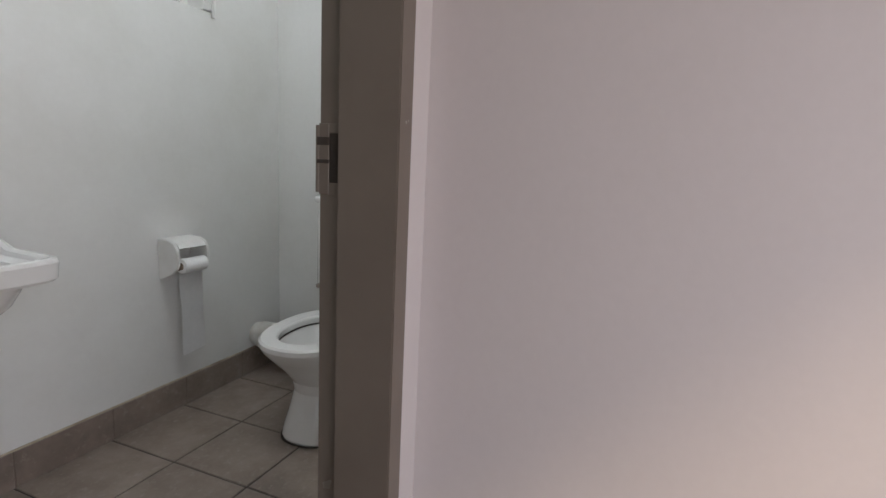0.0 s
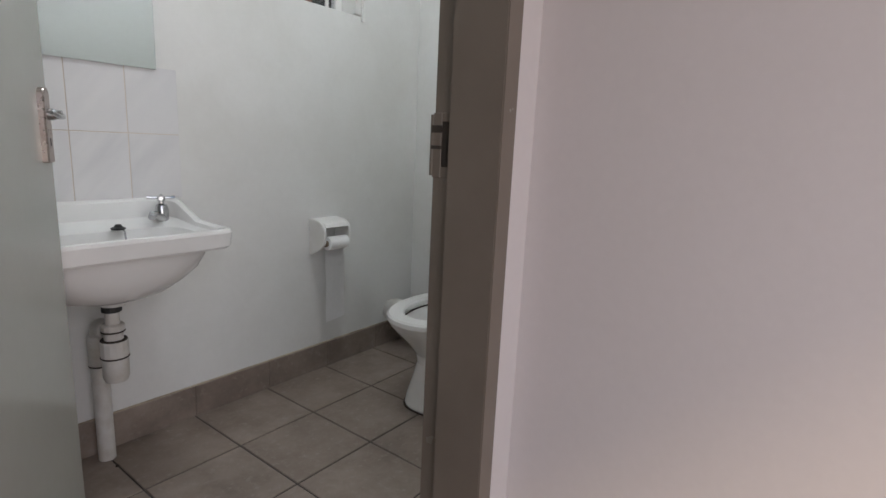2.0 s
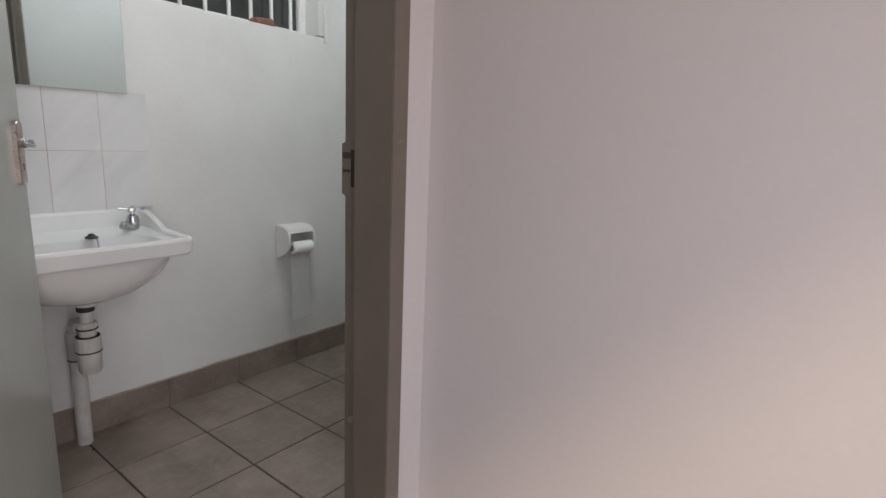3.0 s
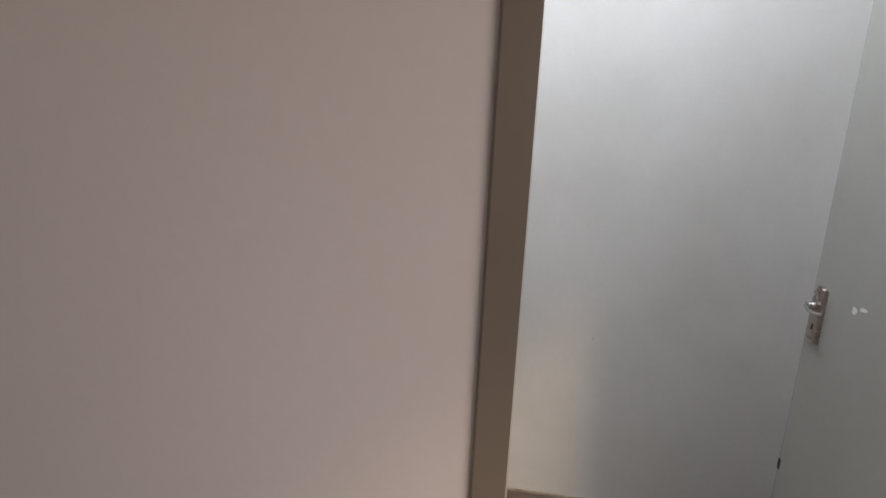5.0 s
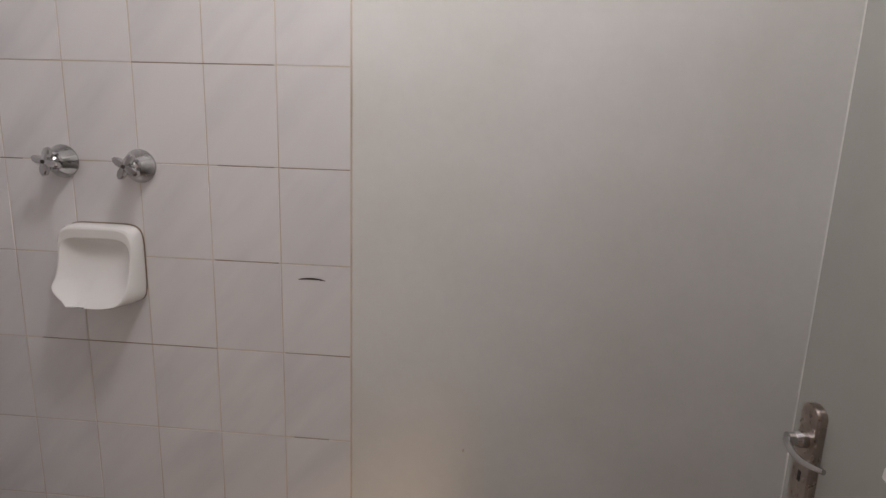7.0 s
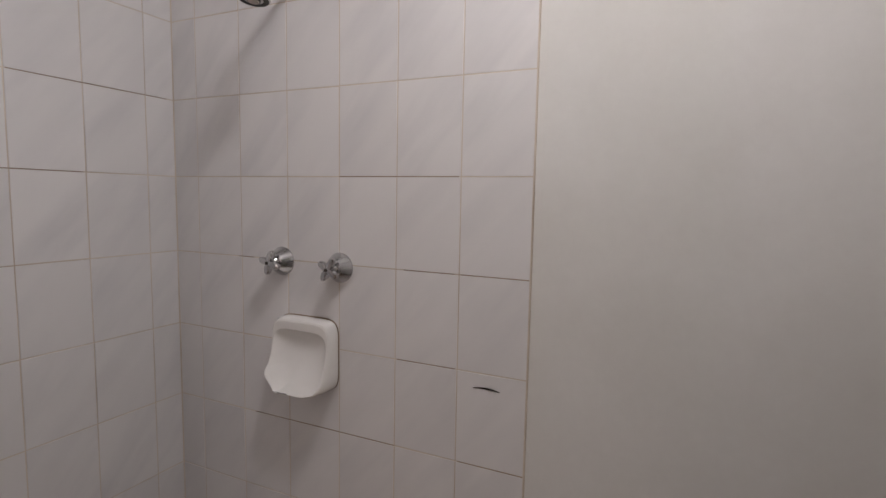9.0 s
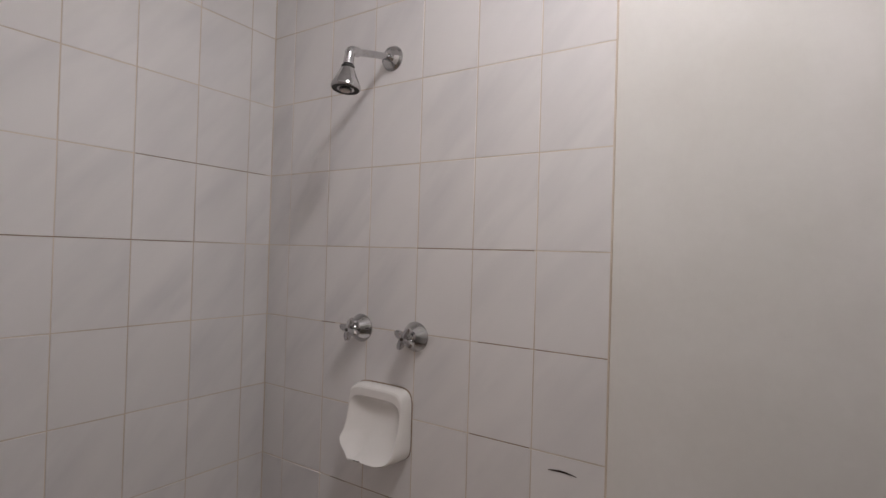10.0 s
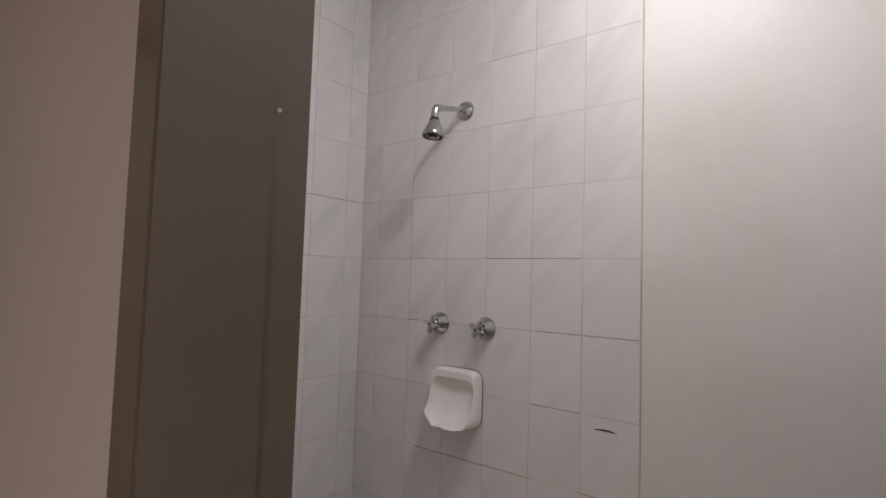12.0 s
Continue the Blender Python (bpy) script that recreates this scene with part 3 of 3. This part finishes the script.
# ---- paper holder ----
holder = empty("toilet_roll_holder", pose(-0.578, NORTH, 0.60), "white plastic wall holder with a nearly empty toilet roll", "roll holder")


def cheek(x0, x1):
    outline = [(0, -0.082), (-0.030, -0.066), (-0.066, -0.050), (-0.092, -0.026), (-0.100, 0.004), (-0.096, 0.036), (-0.080, 0.060), (-0.055, 0.071), (0, 0.074)]
    bm = bmesh.new()
    a = [bm.verts.new((x0, y, z)) for y, z in outline]
    b = [bm.verts.new((x1, y, z)) for y, z in outline]
    skin(bm, [a, b])
    bmesh.ops.bevel(bm, geom=list(bm.edges), offset=0.0025, segments=2, affect="EDGES")
    return bm


part("cheek", cheek(-0.073, -0.060), PLASTIC, holder)
part("cheek", cheek(0.060, 0.073), PLASTIC, holder)
bm = bmesh.new()
arch = [(-0.001, 0.074), (-0.055, 0.071), (-0.080, 0.060), (-0.092, 0.044), (-0.086, 0.041), (-0.074, 0.053), (-0.052, 0.063), (-0.001, 0.064)]
skin(bm, [[bm.verts.new((x, y, z)) for y, z in arch] for x in (-0.060, 0.060)])
part("hood", bm, PLASTIC, holder)
part("back", box(-0.060, 0.060, -0.010, -0.001, -0.06, 0.063, 0.002), PLASTIC, holder)
part("core", tube([(-0.0605, -0.086, -0.022), (0.0605, -0.086, -0.022)], 0.014, 18), CARD, holder)
part("roll", tube([(-0.052, -0.086, -0.022), (-0.050, -0.086, -0.022), (0.050, -0.086, -0.022), (0.052, -0.086, -0.022)], 0.026, 28, radii=[0.022, 0.027, 0.027, 0.022]), PAPER, holder)
bm = bmesh.new()
rows = []
for k in range(15):
    f = k / 14
    z = -0.028 - f * 0.334
    rows.append([bm.verts.new((-0.052 + 0.100 * u + 0.002 * f, -0.078 - 0.004 * f + 0.0025 * math.sin(9 * f + 3 * u), z + 0.012 * u * f)) for u in (0, 0.25, 0.5, 0.75, 1)])
for a, b in zip(rows, rows[1:]):
    for p, q, r, s in zip(a, a[1:], b[1:], b):
        bm.faces.new((p, q, r, s))
bmesh.ops.solidify(bm, geom=list(bm.faces), thickness=0.0006)
part("hanging_sheet", bm, PAPER, holder, "loose length of toilet paper hanging down")

# ---- shower fittings ----
shower = empty("overhead_shower", pose(0, -0.358, 2.002), "chrome overhead shower on a short wall arm", "shower")
part("wall_rose", turned([(0.031, 0), (0.031, 0.002), (0.027, 0.009), (0.017, 0.015), (0.010, 0.016)], 40, m=pose(0, 0, 0, 0, -90)), CHROME, shower)
part("arm", tube([(-0.012, 0, 0), (-0.06, 0, -0.010), (-0.130, 0, -0.027)], 0.0082, 20), CHROME, shower)
part("elbow", tube([(-0.124, 0, -0.0255)] + [(-0.138 - 0.011 * math.sin(a), 0, -0.039 + 0.011 * math.cos(a)) for a in (0.0, 0.4, 0.8, 1.2, 1.5)] + [(-0.151, 0, -0.050)], 0.0112, 22), CHROME, shower)
lean = pose(-0.151, 0, -0.050, 0, 6, 0)
part("swivel", turned([(0.0112, 0.002), (0.0112, -0.004), (0.0125, -0.007), (0.0125, -0.012), (0.009, -0.015)], 32, m=lean), CHROME, shower)
part("joint_ring", turned([(0.010, -0.014), (0.0145, -0.0155), (0.0145, -0.019), (0.011, -0.021)], 32, m=lean), RUBBER, shower, "dark ring under the swivel")
part("cone", turned([(0.011, -0.019), (0.015, -0.022), (0.0185, -0.031), (0.0240, -0.043), (0.0305, -0.055), (0.0325, -0.061), (0.0325, -0.067), (0.0305, -0.0690)], 40, m=lean), CHROME, shower)
part("spray_face", turned([(0.0306, -0.0680), (0.0295, -0.0700), (0.014, -0.0685), (0.0135, -0.0715), (0.0001, -0.0715)], 40, m=lean), RUBBER, shower, "dark spray face")
part("spray_disc", turned([(0.011, -0.0705), (0.011, -0.0735), (0.0001, -0.0738)], 28, m=lean), STEEL, shower)


def shower_tap(y, z, turn):
    ob = empty("shower_tap", pose(0, y, z), "chrome wall tap with a star handle on the shower tiles", "tap", "shower taps")
    side = pose(0, 0, 0, 0, -90)
    part("flange", turned([(0.0345, 0), (0.035, 0.003), (0.0335, 0.006), (0.020, 0.027), (0.016, 0.029)], 36, m=side), CHROME, ob)
    part("stem", turned([(0.0135, 0.028), (0.014, 0.034), (0.011, 0.038), (0.011, 0.046)], 20, m=side), CHROME, ob)
    bm = bmesh.new()
    low = []
    for k in range(32):
        a = 2 * math.pi * k / 32
        low.append((0.0100 + 0.0200 * abs(math.cos(2 * a)) ** 1.9, a + turn))
    layers = []
    for h, s in ((0.040, 0.90), (0.042, 1.0), (0.050, 1.0), (0.053, 0.86), (0.055, 0.4)):
        layers.append([bm.verts.new((-h, s * r * math.cos(a), s * r * math.sin(a))) for r, a in low])
    skin(bm, layers)
    part("star_handle", bm, CHROME, ob)
    part("screw", turned([(0.004, 0.0545), (0.004, 0.0562), (0.0001, 0.0566)], 12, m=side), DIRT_AND_HOLES, ob)


shower_tap(-0.284, 1.337, 0.25)
shower_tap(-0.454, 1.333, 0.55)

dish = empty("soap_dish", pose(0, -0.362, 1.118), "white glazed ceramic soap dish fixed to the shower tiles", "soap dish")


def dish_ring(hw, z0, z1, depth, n=6, count=72):
    ring, cz, hz = [], (z0 + z1) / 2, (z1 - z0) / 2
    for k in range(count):
        t = 2 * math.pi * k / count
        c, s = math.cos(t), math.sin(t)
        y, z = hw * math.copysign(abs(c) ** (2 / n), c), cz + hz * math.copysign(abs(s) ** (2 / n), s)
        cut = (0.45 * max(y - 0.016, 0) - 0.012 * math.exp(-((y - 0.020) / 0.013) ** 2)) * min(max((-0.02 - z) / 0.055, 0), 1)
        ring.append((-depth(y, z), y, z + cut))
    return ring


def lip(y, z):
    f = min(max((0.070 - z) / 0.15, 0), 1)
    return 0.036 + 0.050 * f ** 2.6


def spout(y, z):
    low = min(max((-0.050 - z) / 0.030, 0), 1)
    return lip(y, z) + low * (0.014 * math.exp(-((y - 0.020) / 0.014) ** 2) - 0.003 * math.cos(y * 90))


def scoop(y, z):
    f = min(max((0.060 - z) / 0.13, 0), 1)
    return 0.012 + 0.050 * f ** 1.7


bm = bmesh.new()
layers = [dish_ring(0.086, -0.080, 0.090, lambda y, z: 0.0), dish_ring(0.0875, -0.081, 0.0915, lambda y, z: 0.008), dish_ring(0.086, -0.079, 0.090, lambda y, z: 0.5 * lip(y, z) + 0.006), dish_ring(0.083, -0.076, 0.086, lambda y, z: 0.93 * spout(y, z)),
          dish_ring(0.081, -0.0745, 0.082, spout, 5.5)]
for s in (1.0, 0.97, 0.92, 0.85, 0.76, 0.65, 0.52, 0.36, 0.16):
    layers.append(dish_ring(0.0785 * s, -0.005 - 0.068 * s, -0.005 + 0.069 * s, lambda y, z, s=s: scoop(y, z) + (spout(y, z) - scoop(y, z)) * s ** 3.2, 2.2 + 2.8 * s))
skin(bm, [[bm.verts.new(p) for p in ring] for ring in layers])
part("shell", bm, CERAMIC, dish)
bm = bmesh.new()
skin(bm, [[bm.verts.new(p) for p in dish_ring(0.0878, -0.0805, 0.0929, lambda y, z, d=d: d)] for d in (-0.0005, 0.0018)])
part("joint", bm, GRIME, dish, "dirty brown joint round the dish")

# ---- dark scratch on a shower tile ----
bm = bmesh.new()
low, high = [], []
for k in range(13):
    f = k / 12
    y, z, w = -0.788 - 0.058 * f, 1.108 + 0.004 * math.sin(f * 2.6) - 0.003 * f, 0.0016 * math.sin(0.25 + f * 2.7) + 0.0004
    low.append(bm.verts.new((-0.0012, y, z - w)))
    high.append(bm.verts.new((-0.0012, y, z + w)))
for k in range(12):
    bm.faces.new((low[k], low[k + 1], high[k + 1], high[k]))
bmesh.ops.solidify(bm, geom=list(bm.faces), thickness=0.0011)
part("paint_mark", turned([(0.0030, 0), (0.0026, 0.0006), (0.0001, 0.0007)], 9, m=pose(0.0085 - 0.0008, -1.151, 0.735, 0, -90) @ Matrix.Diagonal((1.5, 0.7, 1, 1))), GROUT, wall_east, "small brownish mark on the plaster", False)
part("scratch", bm, RUST, wall_east, "short dark scratch on a wall tile", False)


# ---- skirting ----
def skirting(name, along, a0, a1, face, way, pitch, start, height=0.113):
    """Tile strip at the foot of a wall; along: the axis it runs on."""
    ob = empty(name, Matrix(), "taupe tile skirting along the wall", "skirting", "", "structure")
    cuts = sorted({a0, a1, *(c for k in range(-20, 20) if a0 + 0.01 < (c := start + k * pitch) < a1 - 0.01)})
    for p, q in zip(cuts, cuts[1:]):
        lo, hi = min(face, face + way * 0.010), max(face, face + way * 0.010)
        b = (p + 0.0015, q - 0.0015, lo, hi) if along == "x" else (lo, hi, p + 0.0015, q - 0.0015)
        part("tile", box(*b, 0.0, height, 0.0015, None, 1), FLOOR_TILE, ob)
    lo, hi = min(face, face + way * 0.007), max(face, face + way * 0.007)
    b = (a0, a1, lo, hi) if along == "x" else (lo, hi, a0, a1)
    part("joint", box(*b, 0.0, height - 0.002), TAUPE_GROUT, ob, "", False)
    part("bead", box(*b, height - 0.002, height + 0.004, 0.002), BEAD, ob, "dirty grout bead on top of the tiles", False)


skirting("baseboard_north", "x", -2.10, TAPX - 0.001, NORTH, -1, 0.3025, -0.860)
skirting("baseboard_east", "y", AY1 + 0.01, NORTH - 0.012, TAPX, -1, 0.3025, 1.045)
skirting("baseboard_shower", "y", -1.829, -0.905, TAPX, -1, 0.30, -1.2)

# ---- tiles ----
TH = 0.007


def tile_mesh(name, w, h, depth, bevel, mat):
    """A tile lying in its own x and y, its face at z = 0."""
    bm = bmesh.new()
    a, b, i = w / 2, h / 2, bevel
    rings = [[(-a, -b, -depth), (a, -b, -depth), (a, b, -depth), (-a, b, -depth)], [(-a, -b, -i), (a, -b, -i), (a, b, -i), (-a, b, -i)],
             [(-a + i, -b + i, 0), (a - i, -b + i, 0), (a - i, b - i, 0), (-a + i, b - i, 0)]]
    skin(bm, [[bm.verts.new(p) for p in r] for r in rings])
    return mesh_of(name, bm, mat, False)


cache = {}


def lay(parent, w, h, m, mat, depth=TH, bevel=0.0007, wobble=0.2):
    key = (round(w, 4), round(h, 4), mat.name)
    if key not in cache:
        cache[key] = tile_mesh("tile", w, h, depth, bevel, mat)
    ob = new("tile", cache[key])
    ob.parent = parent
    ob.matrix_local = m @ pose(0, 0, random.uniform(-0.0003, 0.0003), random.uniform(-wobble, wobble), random.uniform(-wobble, wobble))
    return ob


GAP = 0.0022
ON_TAP = Matrix(((0, 0, -1, 0), (-1, 0, 0, 0), (0, 1, 0, 0), (0, 0, 0, 1)))
ON_LEFT = Matrix(((1, 0, 0, 0), (0, 0, -1, 0), (0, 1, 0, 0), (0, 0, 0, 1)))


def tiling(parent, basis, spot, cuts, rows):
    for a, b in zip(cuts, cuts[1:]):
        for z0, z1 in zip(rows, rows[1:]):
            lay(parent, b - a - GAP, z1 - z0 - GAP, Matrix.Translation(spot((a + b) / 2, (z0 + z1) / 2)) @ basis, WALL_TILE)


ROWS = [0.0] + [0.14 + 0.2 * k for k in range(12)] + [TOP - 0.002]
tiling(wall_east, ON_TAP, lambda y, z: (0.0, y, z), [-0.9 + 0.15 * k for k in range(7)] + [0.0848], ROWS)
tiling(wall_partition, ON_LEFT, lambda x, z: (x, 0.085, z), [PX1 + 0.001, -0.838, -0.688, -0.536, -0.384, -0.232, -0.080, -0.0005], ROWS)
tiling(wall_north, ON_LEFT, lambda x, z: (x, NORTH - 0.0072, z), [-1.172 - 0.153 * k for k in range(5, -1, -1)], [0.789, 0.989, 1.189])
part("grout", box(0.0009, TAPX, -0.901, 0.0855, 0, TOP - 0.002), GROUT, wall_east, "", False)
part("corner_bead", prism([(0.0022, 0.0815), (0.0022, 0.0872), (-0.0035, 0.0872)], 0, TOP - 0.002), GROUT, wall_partition)
part("grout", box(PX1 + 0.0005, 0.0015, 0.0859, SY, 0, TOP - 0.002), GROUT, wall_partition, "", False)
part("grout", box(-1.938, -1.173, NORTH - 0.0062, NORTH, 0.790, 1.188), GROUT, wall_north, "", False)

# dirty stretches of the joints: along the wall from a to b at height z, or upright at a from z to z1
for y0, y1, z0, z1 in ((-0.898, -0.755, 1.34, 1.34), (-0.745, -0.605, 1.14, 1.14), (-0.745, -0.45, 1.54, 1.54), (-0.60, -0.19, 0.94, 0.94), (-0.898, -0.755, 0.94, 0.94), (-0.74, -0.62, 1.34, 1.34),
                       (-0.19, -0.14, 1.34, 1.34), (-0.85, -0.77, 0.74, 0.74)):
    part("joint_grime", box(0.0003, 0.0010, y0 - (0.0008 if y0 == y1 else 0), y1 + (0.0008 if y0 == y1 else 0), z0 - (0.0010 if z0 == z1 else 0), z1 + (0.0010 if z0 == z1 else 0)), GRIME, wall_east, "", False)
for x0, x1, z in ((-0.99, -0.69, 1.34), (-0.84, -0.69, 1.14), (-0.38, -0.02, 1.74), (-0.68, -0.24, 1.54)):
    part("joint_grime", box(x0, x1, 0.0853, 0.0860, z - 0.0009, z + 0.0009), GRIME, wall_partition, "", False)

FG, PITCH = 0.0062, 0.2985
for i in range(-9, 4):
    for j in range(-9, 6):
        x0, y0 = -0.867 + i * PITCH, 0.745 + j * PITCH
        x1, y1 = min(x0 + PITCH, TAPX - 0.001), min(y0 + PITCH, NORTH - 0.001)
        if x1 - x0 < 0.03 or y1 - y0 < 0.03 or (x0 < -2.3 and y0 > 0) or (x0 < PX0 - 0.2 and (y0 + y1) / 2 < LOBBY_S - 0.05 + 0.4 * (PX0 - (x0 + x1) / 2)):
            continue
        lay(floor, x1 - x0 - FG, y1 - y0 - FG, pose((x0 + x1) / 2, (y0 + y1) / 2, 0.0005), FLOOR_TILE, 0.006, 0.0015, 0.05)

speck = empty("floor_debris", pose(-1.468, 1.212, 0.001), "tiny dark crumb on the floor tiles", "debris")
part("crumb", turned([(0.0001, 0), (0.006, 0.001), (0.005, 0.004), (0.0001, 0.006)], 9), DIRT_AND_HOLES, speck)
